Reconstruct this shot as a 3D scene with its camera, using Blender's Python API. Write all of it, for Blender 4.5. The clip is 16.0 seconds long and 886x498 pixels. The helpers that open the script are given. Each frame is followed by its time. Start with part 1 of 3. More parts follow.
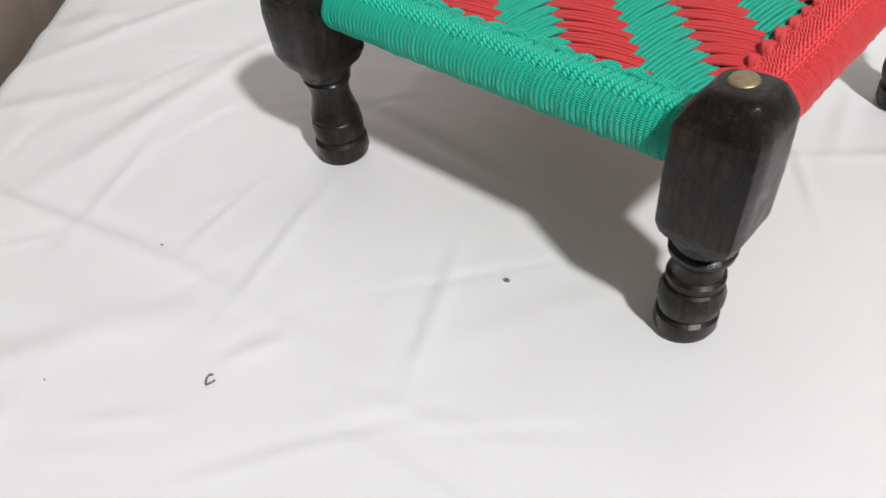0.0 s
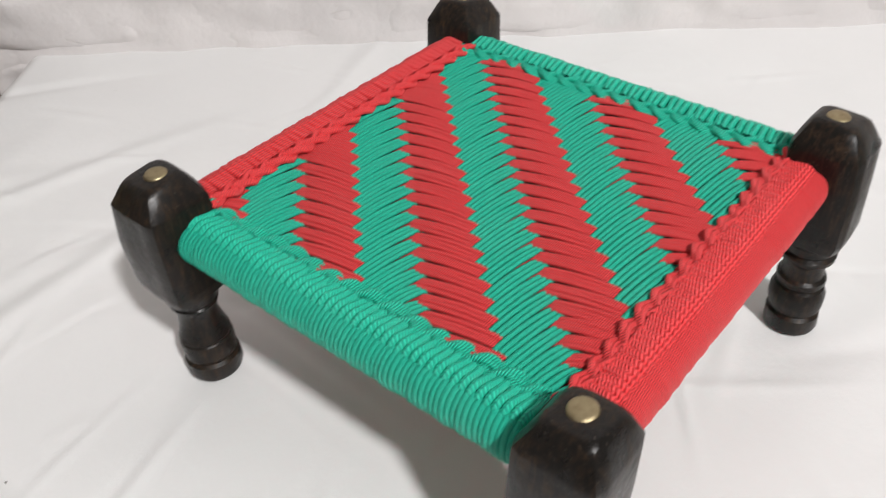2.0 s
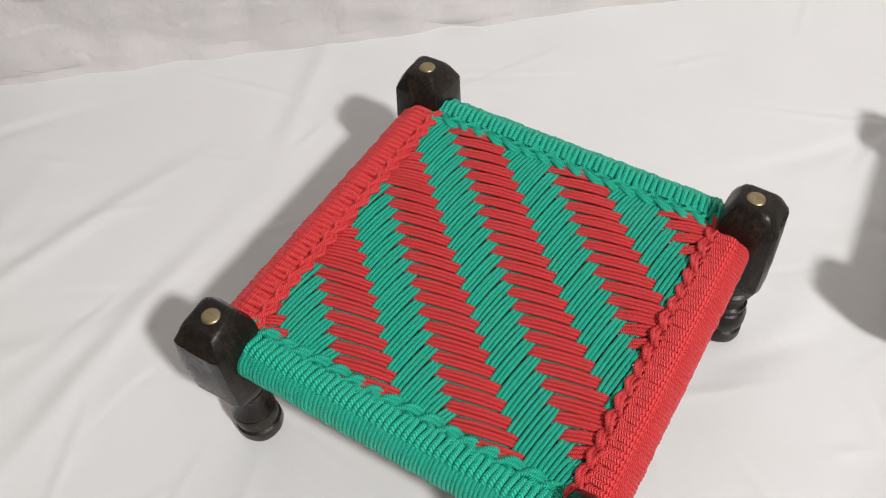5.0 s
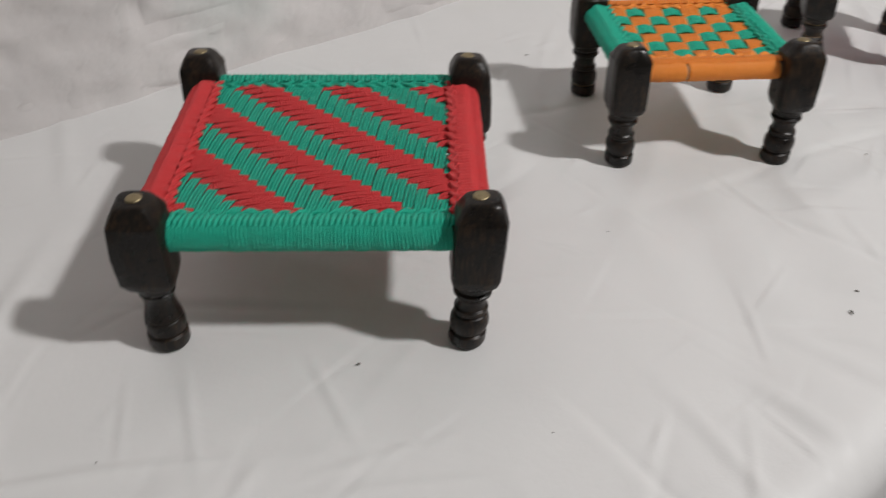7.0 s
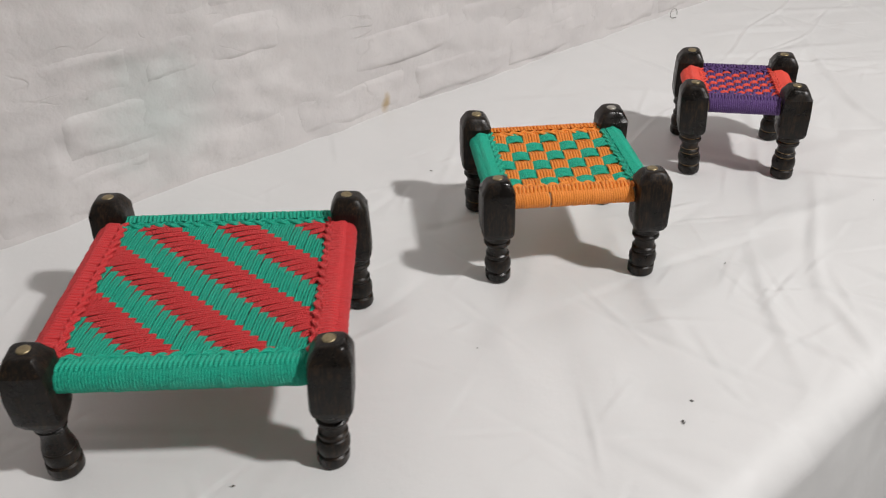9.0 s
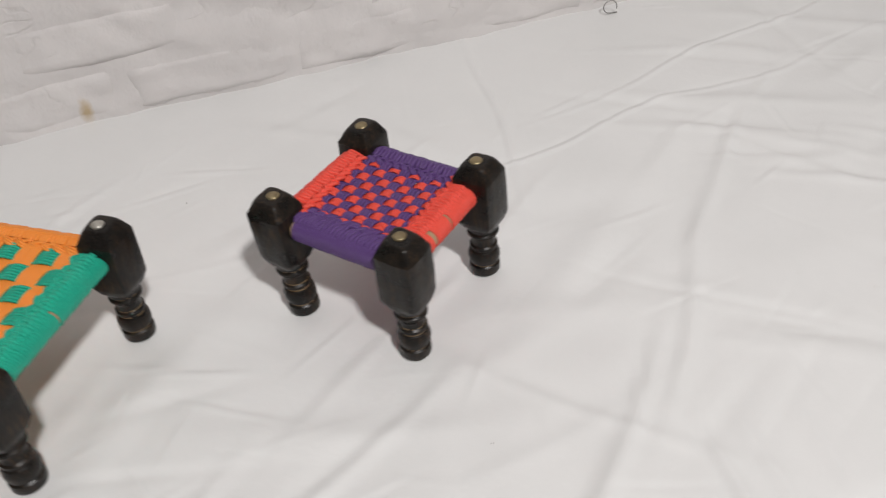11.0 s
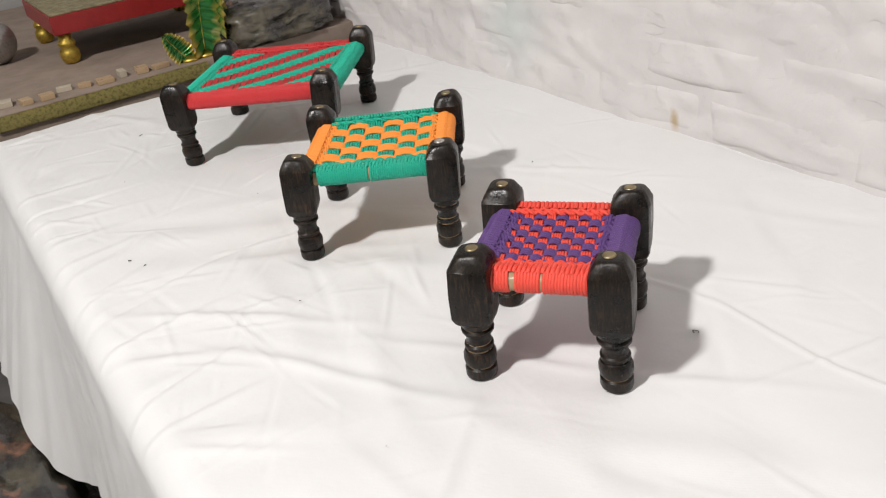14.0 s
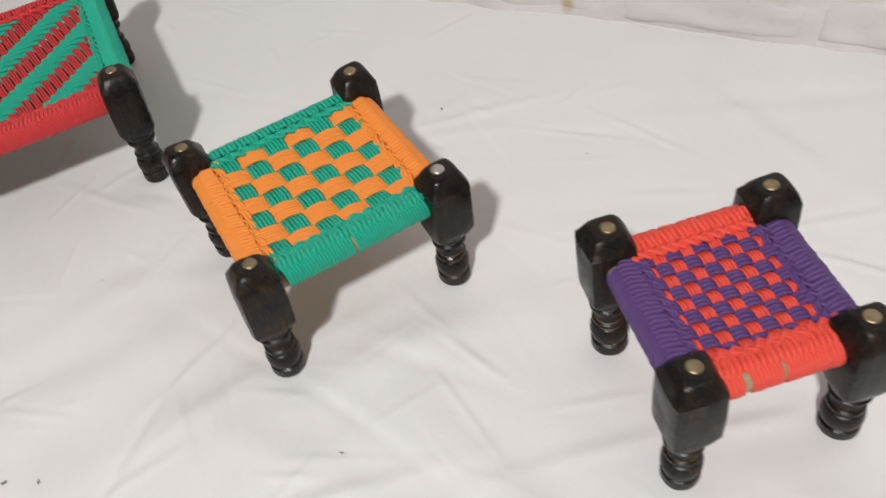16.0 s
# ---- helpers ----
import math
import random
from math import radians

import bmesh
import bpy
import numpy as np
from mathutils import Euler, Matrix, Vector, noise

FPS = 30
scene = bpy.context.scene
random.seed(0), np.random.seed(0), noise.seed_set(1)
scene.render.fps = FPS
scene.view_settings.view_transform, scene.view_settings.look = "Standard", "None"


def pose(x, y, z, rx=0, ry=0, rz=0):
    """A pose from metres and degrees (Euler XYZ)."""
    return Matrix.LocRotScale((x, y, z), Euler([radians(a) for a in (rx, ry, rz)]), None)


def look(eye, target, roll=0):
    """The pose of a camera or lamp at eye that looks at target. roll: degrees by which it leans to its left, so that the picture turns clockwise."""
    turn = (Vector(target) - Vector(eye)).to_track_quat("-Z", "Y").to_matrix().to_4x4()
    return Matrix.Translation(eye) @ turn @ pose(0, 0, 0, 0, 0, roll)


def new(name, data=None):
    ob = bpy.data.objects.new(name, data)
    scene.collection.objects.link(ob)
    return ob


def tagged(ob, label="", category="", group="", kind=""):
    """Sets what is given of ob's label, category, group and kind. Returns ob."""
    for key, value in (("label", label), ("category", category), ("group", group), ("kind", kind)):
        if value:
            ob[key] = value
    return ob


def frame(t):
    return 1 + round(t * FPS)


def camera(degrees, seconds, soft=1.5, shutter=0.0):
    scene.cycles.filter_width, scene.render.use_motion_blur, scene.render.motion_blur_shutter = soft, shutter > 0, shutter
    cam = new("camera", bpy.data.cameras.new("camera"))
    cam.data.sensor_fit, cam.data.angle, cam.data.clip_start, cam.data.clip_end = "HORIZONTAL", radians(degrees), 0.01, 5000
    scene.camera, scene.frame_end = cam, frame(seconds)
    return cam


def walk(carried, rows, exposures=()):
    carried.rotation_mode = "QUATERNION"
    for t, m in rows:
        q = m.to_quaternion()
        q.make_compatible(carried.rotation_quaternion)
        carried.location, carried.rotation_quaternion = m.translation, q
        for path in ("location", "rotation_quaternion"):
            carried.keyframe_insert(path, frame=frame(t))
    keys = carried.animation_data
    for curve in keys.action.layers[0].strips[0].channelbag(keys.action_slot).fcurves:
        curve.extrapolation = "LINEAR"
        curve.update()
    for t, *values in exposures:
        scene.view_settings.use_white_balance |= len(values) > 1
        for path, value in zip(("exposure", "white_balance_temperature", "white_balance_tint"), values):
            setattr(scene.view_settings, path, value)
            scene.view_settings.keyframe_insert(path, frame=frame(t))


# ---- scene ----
cam = camera(54.90, 16.0, soft=1.15, shutter=0.3)
PATH = [
    (0, look((0.2376, -0.3977, 0.3209), (0.0275, -0.1939, 0.0483), -6.56)),
    (0.5, look((0.2619, -0.3769, 0.3087), (0.0485, -0.1757, 0.0367), -5.89)),
    (1, look((0.2591, -0.3544, 0.3110), (0.0377, -0.1526, 0.0459), -5.65)),
    (1.5, look((0.2289, -0.3322, 0.3357), (0.0040, -0.1222, 0.0801), -5.48)),
    (2, look((0.2234, -0.3005, 0.3783), (0.0182, -0.0711, 0.1228), -3.34)),
    (2.5, look((0.2155, -0.2716, 0.4266), (0.0342, -0.0419, 0.1540), -1.46)),
    (3, look((0.2074, -0.2654, 0.4855), (0.0347, -0.0450, 0.1998), 0.03)),
    (3.2, look((0.2081, -0.2566, 0.4990), (0.0355, -0.0406, 0.2099), -0.91)),
    (5.3, look((0.1491, -0.3050, 0.5636), (0.0209, -0.0955, 0.2478), -4.47)),
    (5.5, look((0.1437, -0.3545, 0.5627), (0.0322, -0.1170, 0.2608), -2.57)),
    (6, look((0.1438, -0.5180, 0.5142), (0.0551, -0.2486, 0.2321), -0.21)),
    (6.5, look((0.0994, -0.6251, 0.5108), (0.0382, -0.3417, 0.2352), 3.14)),
    (7, look((0.0884, -0.6451, 0.4798), (0.0959, -0.3247, 0.2403), 0.59)),
    (7.5, look((0.1167, -0.6588, 0.5016), (0.1535, -0.3333, 0.2720), -1.77)),
    (8, look((0.1442, -0.6666, 0.5450), (0.1997, -0.3342, 0.3297), -0.37)),
    (8.5, look((0.1239, -0.7075, 0.5658), (0.1640, -0.3688, 0.3567), 0.72)),
    (9, look((0.2093, -0.6843, 0.5863), (0.2184, -0.3486, 0.3690), -0.91)),
    (9.5, look((0.3995, -0.6178, 0.6219), (0.3660, -0.2935, 0.3903), -3.48)),
    (10, look((0.5853, -0.4587, 0.6207), (0.5306, -0.1484, 0.3742), -6.61)),
    (10.2, look((0.6515, -0.3720, 0.6310), (0.5921, -0.0693, 0.3764), -6.88)),
    (12.3, look((1.3361, 0.2557, 0.4814), (1.0442, 0.3822, 0.2389), -5.67)),
    (12.5, look((1.3119, 0.3115, 0.4742), (1.0019, 0.3974, 0.2365), -6.77)),
    (13, look((1.3306, 0.4102, 0.4560), (0.9971, 0.4139, 0.2353), -6.27)),
    (13.5, look((1.3786, 0.4781, 0.4918), (1.0332, 0.4325, 0.2953), -5.96)),
    (14, look((1.3873, 0.4821, 0.4964), (1.0397, 0.4229, 0.3074), -8.15)),
    (14.5, look((1.3091, 0.4331, 0.4986), (0.9790, 0.4095, 0.2740), -9.51)),
    (15, look((1.1906, 0.3136, 0.5866), (0.8799, 0.3425, 0.3364), -11.98)),
    (15.5, look((1.0803, 0.2510, 0.5877), (0.8030, 0.3125, 0.3061), -12.71)),
    (16, look((0.9658, 0.1724, 0.6099), (0.7048, 0.2526, 0.3176), -12.15)),
]
EXPOSURES = [
    (0, 0.1, 6500, 10), (0.5, 0.0, 6500, 10), (1, -0.08, 6500, 10), (1.5, 0.05, 6650, 10), (2, 0.1, 6650, 10), (2.5, -0.02, 6650, 10),
    (3, -0.04, 6650, 10), (5.5, -0.03, 6700, 10), (6, -0.2, 6700, 10), (6.5, -0.86, 6700, 10), (7, -0.58, 6700, 10), (7.5, -0.68, 6700, 10),
    (8, -0.63, 6720, 10), (8.5, -0.48, 6720, 10), (9, -0.38, 6720, 10), (9.5, -0.46, 6720, 10), (10, -0.42, 6720, 10), (12.5, -0.65, 6720, 10),
    (13, -0.6, 6780, 10), (13.5, -0.5, 6780, 10), (14, -0.05, 6780, 10), (14.5, -0.32, 6780, 10), (15, -0.42, 6780, 10), (15.5, -0.35, 6780, 10),
    (16, -0.32, 6780, 10),
]
walk(cam, PATH, EXPOSURES)

# ---- light: one fixed white lamp, added for a torch that moved, in a pale closed room ----
K = 0.12                                   # metres in one plan unit
TURN = 39.2                                # the wall's direction in the plan, degrees
UX, UY = math.cos(radians(TURN)), math.sin(radians(TURN))


def plan(u, n, z=0.0):
    """A place from plan units: u along the wall, n towards it, z up."""
    return Vector(((u * UX - n * UY) * K, (u * UY + n * UX) * K, z * K))


world = bpy.data.worlds.new("room_dark")
world.use_nodes = True
world.node_tree.nodes["Background"].inputs[0].default_value = (0.9, 0.95, 1.0, 1)
world.node_tree.nodes["Background"].inputs[1].default_value = 0.02
scene.world = world

fixed_lamp = bpy.data.lights.new("fixed_lamp", "AREA")
fixed_lamp.shape, fixed_lamp.size, fixed_lamp.energy, fixed_lamp.color = "DISK", 0.22, 96.0, (0.99, 0.985, 1.0)
lamp = new("fixed_lamp", fixed_lamp)
lamp.matrix_world = look((2.10, -0.85, 2.55), (0.55, 0.22, 0.0))

# ---- materials ----


def material(name, color, rough=0.5, metal=0.0, spec=0.5):
    m = bpy.data.materials.new(name)
    m.use_nodes = True
    b = m.node_tree.nodes["Principled BSDF"]
    b.inputs["Base Color"].default_value = (*color, 1)
    b.inputs["Roughness"].default_value = rough
    b.inputs["Metallic"].default_value = metal
    b.inputs["Specular IOR Level"].default_value = spec
    return m, m.node_tree, b


def node(nt, kind, inputs=(), **attrs):
    n = nt.nodes.new(kind)
    for k, v in attrs.items():
        if k == "operation":
            n.operation = v
        elif k == "blend_type":
            n.blend_type = v
        elif k == "data_type":
            n.data_type = v
    for key, v in dict(inputs).items():
        if isinstance(v, bpy.types.NodeSocket):
            nt.links.new(v, n.inputs[key])
        else:
            n.inputs[key].default_value = v
    return n


def maths(nt, op, a, b=0.0, c=0.0):
    return node(nt, "ShaderNodeMath", {0: a, 1: b, 2: c}, operation=op).outputs[0]


def mix(nt, fac, a, b):
    n = nt.nodes.new("ShaderNodeMix")
    n.data_type = "RGBA"
    for sock, v in ((n.inputs[0], fac), (n.inputs[6], a), (n.inputs[7], b)):
        if isinstance(v, bpy.types.NodeSocket):
            nt.links.new(v, sock)
        else:
            sock.default_value = v if sock == n.inputs[0] else (*v, 1)
    return n.outputs[2]


def noise_of(nt, vec, scale, detail=4.0, rough=0.55, stretch=None):
    if stretch:
        vec = node(nt, "ShaderNodeVectorMath", {0: vec, 1: stretch}, operation="MULTIPLY").outputs[0]
    return node(nt, "ShaderNodeTexNoise", {"Vector": vec, "Scale": scale, "Detail": detail, "Roughness": rough}).outputs[0]


def ramp(nt, x, lo, hi):
    return node(nt, "ShaderNodeMapRange", {0: x, 1: lo, 2: hi}).outputs[0]


def bump(nt, b, height, strength, distance, before=None):
    n = node(nt, "ShaderNodeBump", {"Strength": strength, "Distance": distance, "Height": height})
    if before:
        nt.links.new(before.outputs[0], n.inputs["Normal"])
    nt.links.new(n.outputs[0], b.inputs["Normal"])
    return n


def place_of(nt):
    return nt.nodes.new("ShaderNodeNewGeometry").outputs["Position"]


def cord_material(name, color, groove_shade=0.62, relief=0.9, dust=(0.45, 0.42, 0.38)):
    """Braided nylon cord: chevrons that run along each cord, with groove shade put into their colour."""
    m, nt, b = material(name, color, 0.45, 0, 0.35)
    uv = node(nt, "ShaderNodeSeparateXYZ", {0: nt.nodes.new("ShaderNodeTexCoord").outputs["UV"]})
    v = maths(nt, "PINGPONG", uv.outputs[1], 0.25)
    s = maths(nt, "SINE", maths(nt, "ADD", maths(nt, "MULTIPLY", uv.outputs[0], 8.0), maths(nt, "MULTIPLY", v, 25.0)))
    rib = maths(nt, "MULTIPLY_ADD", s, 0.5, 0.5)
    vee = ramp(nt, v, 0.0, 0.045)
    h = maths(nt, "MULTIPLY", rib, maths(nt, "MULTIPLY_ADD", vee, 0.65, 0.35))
    pos = place_of(nt)
    big, fine = noise_of(nt, pos, 30), noise_of(nt, pos, 900, 2)
    # shade in the braid grooves and highlight on the ribs, mixed into the colour
    dark, light = tuple(groove_shade * c for c in color), tuple(min(1.0, 1.12 * c + 0.012) for c in color)
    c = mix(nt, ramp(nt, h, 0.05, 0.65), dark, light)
    c = mix(nt, maths(nt, "MULTIPLY", ramp(nt, big, 0.5, 0.8), 0.04), c, dust)
    c = mix(nt, maths(nt, "MULTIPLY", ramp(nt, fine, 0.55, 0.8), 0.15), c, tuple(0.6 * x for x in color))
    nt.links.new(c, b.inputs["Base Color"])
    bump(nt, b, h, relief, 0.0007)
    return m


def wood_material(name, base, streak, rough=0.38, amount=0.5):
    m, nt, b = material(name, base, rough, 0, 0.27)
    obj = nt.nodes.new("ShaderNodeTexCoord").outputs["Object"]
    rnd = node(nt, "ShaderNodeVectorMath", {0: obj, 1: nt.nodes.new("ShaderNodeObjectInfo").outputs["Random"]}, operation="ADD").outputs[0]
    grain = noise_of(nt, rnd, 90, 5, 0.6, (5.0, 5.0, 0.7))
    worn = noise_of(nt, rnd, 38, 5, 0.65)
    fine = noise_of(nt, rnd, 700, 3)
    f = maths(nt, "MULTIPLY", ramp(nt, grain, 0.44, 0.70), ramp(nt, worn, 0.40, 0.66))
    c = mix(nt, maths(nt, "MULTIPLY", f, amount), base, streak)
    c = mix(nt, maths(nt, "MULTIPLY", ramp(nt, fine, 0.62, 0.75), 0.25), c, (0.16, 0.13, 0.10))
    nt.links.new(c, b.inputs["Base Color"])
    nt.links.new(ramp(nt, worn, 0.06, 1.35), b.inputs["Roughness"])
    b1 = bump(nt, b, grain, 0.15, 0.0010)
    bump(nt, b, worn, 0.35, 0.003, b1)
    return m


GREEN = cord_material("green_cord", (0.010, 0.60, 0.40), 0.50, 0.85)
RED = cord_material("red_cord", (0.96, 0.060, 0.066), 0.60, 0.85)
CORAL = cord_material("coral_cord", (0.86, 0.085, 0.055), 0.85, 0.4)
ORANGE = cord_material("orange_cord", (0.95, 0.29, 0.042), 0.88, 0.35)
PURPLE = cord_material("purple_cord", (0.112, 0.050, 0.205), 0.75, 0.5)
DARKWOOD = wood_material("dark_wood", (0.008, 0.0068, 0.006), (0.10, 0.055, 0.026), 0.36, 0.6)
WORNWOOD = wood_material("worn_wood", (0.28, 0.19, 0.10), (0.06, 0.04, 0.025), 0.6)
PALEWOOD = wood_material("pale_wood", (0.42, 0.30, 0.18), (0.25, 0.16, 0.08), 0.65)


def metal_material(name, color, rough, dirt):
    m, nt, b = material(name, color, rough, 1.0)
    pos = place_of(nt)
    f = ramp(nt, noise_of(nt, pos, 160, 5), 0.45, 0.7)
    nt.links.new(mix(nt, maths(nt, "MULTIPLY", f, 0.6), color, dirt), b.inputs["Base Color"])
    nt.links.new(ramp(nt, noise_of(nt, pos, 420, 3), -0.6, 1.8), b.inputs["Roughness"])
    bump(nt, b, noise_of(nt, pos, 500, 3), 0.2, 0.001)
    return m


BRASS = metal_material("aged_brass", (0.40, 0.33, 0.20), 0.5, (0.20, 0.14, 0.07))
TIN = metal_material("dull_tin", (0.62, 0.60, 0.55), 0.45, (0.30, 0.26, 0.2))
STEEL = metal_material("brushed_steel", (0.42, 0.41, 0.40), 0.25, (0.25, 0.24, 0.22))
GOLD = metal_material("gold_paint", (0.65, 0.47, 0.10), 0.35, (0.30, 0.20, 0.04))

GILT = metal_material("worn_gilt", (0.34, 0.29, 0.11), 0.45, (0.03, 0.028, 0.02))

SHEET, nt, b = material("white_plastic", (0.78, 0.78, 0.775), 0.38, 0, 0.4)
pos = place_of(nt)
c = mix(nt, maths(nt, "MULTIPLY", ramp(nt, noise_of(nt, pos, 7, 4), 0.45, 0.75), 0.25), (0.80, 0.80, 0.795), (0.70, 0.705, 0.70))
c = mix(nt, maths(nt, "MULTIPLY", ramp(nt, noise_of(nt, pos, 45, 5, 0.7), 0.68, 0.8), 0.3), c, (0.60, 0.585, 0.55))
nt.links.new(c, b.inputs["Base Color"])
nt.links.new(ramp(nt, noise_of(nt, pos, 20, 3), -0.2, 1.4), b.inputs["Roughness"])
weave_lines = node(nt, "ShaderNodeTexWave", {"Vector": pos, "Scale": 210.0, "Distortion": 0.6})
b1 = bump(nt, b, weave_lines.outputs["Fac"], 0.05, 0.0004)
bump(nt, b, noise_of(nt, pos, 60, 5, 0.65), 0.12, 0.004, b1)

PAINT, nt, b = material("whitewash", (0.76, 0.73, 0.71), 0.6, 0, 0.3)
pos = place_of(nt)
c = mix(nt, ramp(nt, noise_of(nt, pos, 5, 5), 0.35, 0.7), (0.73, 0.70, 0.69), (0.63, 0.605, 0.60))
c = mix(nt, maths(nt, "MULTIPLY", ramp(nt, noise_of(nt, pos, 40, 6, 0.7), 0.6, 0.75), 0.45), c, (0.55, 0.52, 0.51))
away = node(nt, "ShaderNodeVectorMath", {0: pos, 1: plan(1.15, 3.35, 1.0)}, operation="DISTANCE").outputs["Value"]
tint = maths(nt, "MULTIPLY", ramp(nt, maths(nt, "ADD", away, maths(nt, "MULTIPLY", noise_of(nt, pos, 25, 4), 0.12)), 0.17, 0.07), 0.45)
c = mix(nt, tint, c, (0.60, 0.70, 0.67))
drip = node(nt, "ShaderNodeVectorMath", {0: pos, 1: plan(4.4, 3.35, 0.14)}, operation="SUBTRACT").outputs[0]
drip = node(nt, "ShaderNodeVectorMath", {0: node(nt, "ShaderNodeVectorMath", {0: drip, 1: (1.0, 1.0, 0.42)}, operation="MULTIPLY").outputs[0]}, operation="LENGTH").outputs["Value"]
drip = ramp(nt, maths(nt, "ADD", drip, maths(nt, "MULTIPLY", noise_of(nt, pos, 70, 3), 0.012)), 0.017, 0.008)
c = mix(nt, maths(nt, "MULTIPLY", drip, 0.8), c, (0.50, 0.36, 0.18))
vein = maths(nt, "ABSOLUTE", maths(nt, "SUBTRACT", noise_of(nt, pos, 8, 2, 0.5, (1.0, 1.0, 2.2)), 0.5))
crack = maths(nt, "MULTIPLY", ramp(nt, vein, 0.011, 0.0), ramp(nt, noise_of(nt, pos, 11, 3), 0.56, 0.64))
c = mix(nt, maths(nt, "MULTIPLY", crack, 0.15), c, (0.36, 0.33, 0.31))
nt.links.new(c, b.inputs["Base Color"])
b0 = bump(nt, b, maths(nt, "SUBTRACT", 1.0, crack), 0.3, 0.003)
b1 = bump(nt, b, noise_of(nt, pos, 22, 4, 0.5), 0.35, 0.012, b0)
bump(nt, b, noise_of(nt, pos, 240, 4), 0.15, 0.0015, b1)


def rough_material(name, a, c2, scale, rough, relief=0.003):
    m, nt, b = material(name, a, rough)
    pos = place_of(nt)
    nt.links.new(mix(nt, ramp(nt, noise_of(nt, pos, scale, 5), 0.35, 0.68), a, c2), b.inputs["Base Color"])
    bump(nt, b, noise_of(nt, pos, scale * 4, 5), 0.4, relief)
    return m


PLASTER = rough_material("plaster", (0.40, 0.39, 0.375), (0.35, 0.34, 0.33), 4, 0.8)
CEMENT = rough_material("cement", (0.12, 0.115, 0.11), (0.07, 0.068, 0.065), 9, 0.85)
BOARD = rough_material("brown_board", (0.30, 0.235, 0.19), (0.22, 0.17, 0.135), 14, 0.75)
REDPAINT = rough_material("red_paint", (0.30, 0.018, 0.018), (0.22, 0.014, 0.014), 30, 0.35, 0.001)
OLIVE = rough_material("painted_cloth", (0.16, 0.13, 0.07), (0.30, 0.27, 0.16), 60, 0.7)
SCARLET = rough_material("orange_dish", (0.75, 0.10, 0.02), (0.6, 0.07, 0.02), 40, 0.35)
CREAM = rough_material("cream_cloth", (0.46, 0.40, 0.31), (0.36, 0.31, 0.24), 20, 0.8)
SPECK = rough_material("grey_crumb", (0.09, 0.085, 0.08), (0.25, 0.23, 0.21), 600, 0.8)
PALE_SPECK = rough_material("pale_crumb", (0.42, 0.39, 0.34), (0.2, 0.18, 0.16), 500, 0.7)

WRAP, nt, b = material("wrapped_goods", (0.05, 0.045, 0.038), 0.12, 0, 0.7)
pos = place_of(nt)
c = mix(nt, ramp(nt, noise_of(nt, pos, 16, 4), 0.42, 0.62), (0.018, 0.017, 0.018), (0.10, 0.085, 0.055))
c = mix(nt, ramp(nt, noise_of(nt, pos, 11, 3), 0.60, 0.70), c, (0.26, 0.12, 0.07))
nt.links.new(c, b.inputs["Base Color"])
b.inputs["Coat Weight"].default_value, b.inputs["Coat Roughness"].default_value = 0.7, 0.1
bump(nt, b, noise_of(nt, pos, 60, 6, 0.7), 0.8, 0.012)

BAG, nt, b = material("cloudy_bag", (0.42, 0.41, 0.39), 0.15, 0, 0.7)
pos = place_of(nt)
nt.links.new(mix(nt, ramp(nt, noise_of(nt, pos, 18, 4), 0.4, 0.62), (0.20, 0.19, 0.18), (0.55, 0.54, 0.52)), b.inputs["Base Color"])
bump(nt, b, noise_of(nt, pos, 60, 6, 0.7), 0.8, 0.010)

LEAF, nt, b = material("green_gold_leaf", (0.05, 0.22, 0.05), 0.25, 0.55)
pos = place_of(nt)
uvx = node(nt, "ShaderNodeSeparateXYZ", {0: nt.nodes.new("ShaderNodeTexCoord").outputs["UV"]})
rim = ramp(nt, maths(nt, "ADD", maths(nt, "ABSOLUTE", uvx.outputs[0]), maths(nt, "MULTIPLY", noise_of(nt, pos, 40), 0.5)), 0.75, 1.15)
c = mix(nt, rim, (0.03, 0.20, 0.05), (0.62, 0.46, 0.10))
nt.links.new(mix(nt, ramp(nt, noise_of(nt, pos, 22, 3), 0.55, 0.7), c, (0.35, 0.42, 0.16)), b.inputs["Base Color"])

# ---- builders ----


def shaped(name, verts, faces, mats, parent=None, label="", uv=None, pick=None, smooth=True):
    """One mesh object; pick gives each face its material, uv each corner its place on the cord."""
    me = bpy.data.meshes.new(name)
    me.from_pydata([tuple(v) for v in verts], [], [tuple(int(i) for i in f) for f in faces])
    for m in mats if isinstance(mats, (list, tuple)) else [mats]:
        me.materials.append(m)
    me.polygons.foreach_set("use_smooth", [smooth] * len(me.polygons))
    if pick is not None:
        me.polygons.foreach_set("material_index", pick)
    if uv is not None:
        me.uv_layers.new(name="cord").data.foreach_set("uv", np.asarray(uv, np.float32).ravel())
    me.update()
    ob = new(name, me)
    if parent:
        ob.parent = parent
    if label:
        tagged(ob, label)
    return ob


def part(name, bm, mat, parent, label="", smooth=True):
    me = bpy.data.meshes.new(name)
    bm.to_mesh(me)
    bm.free()
    me.materials.append(mat)
    me.polygons.foreach_set("use_smooth", [smooth] * len(me.polygons))
    ob = new(name, me)
    if parent:
        ob.parent = parent
    if label:
        tagged(ob, label)
    return ob


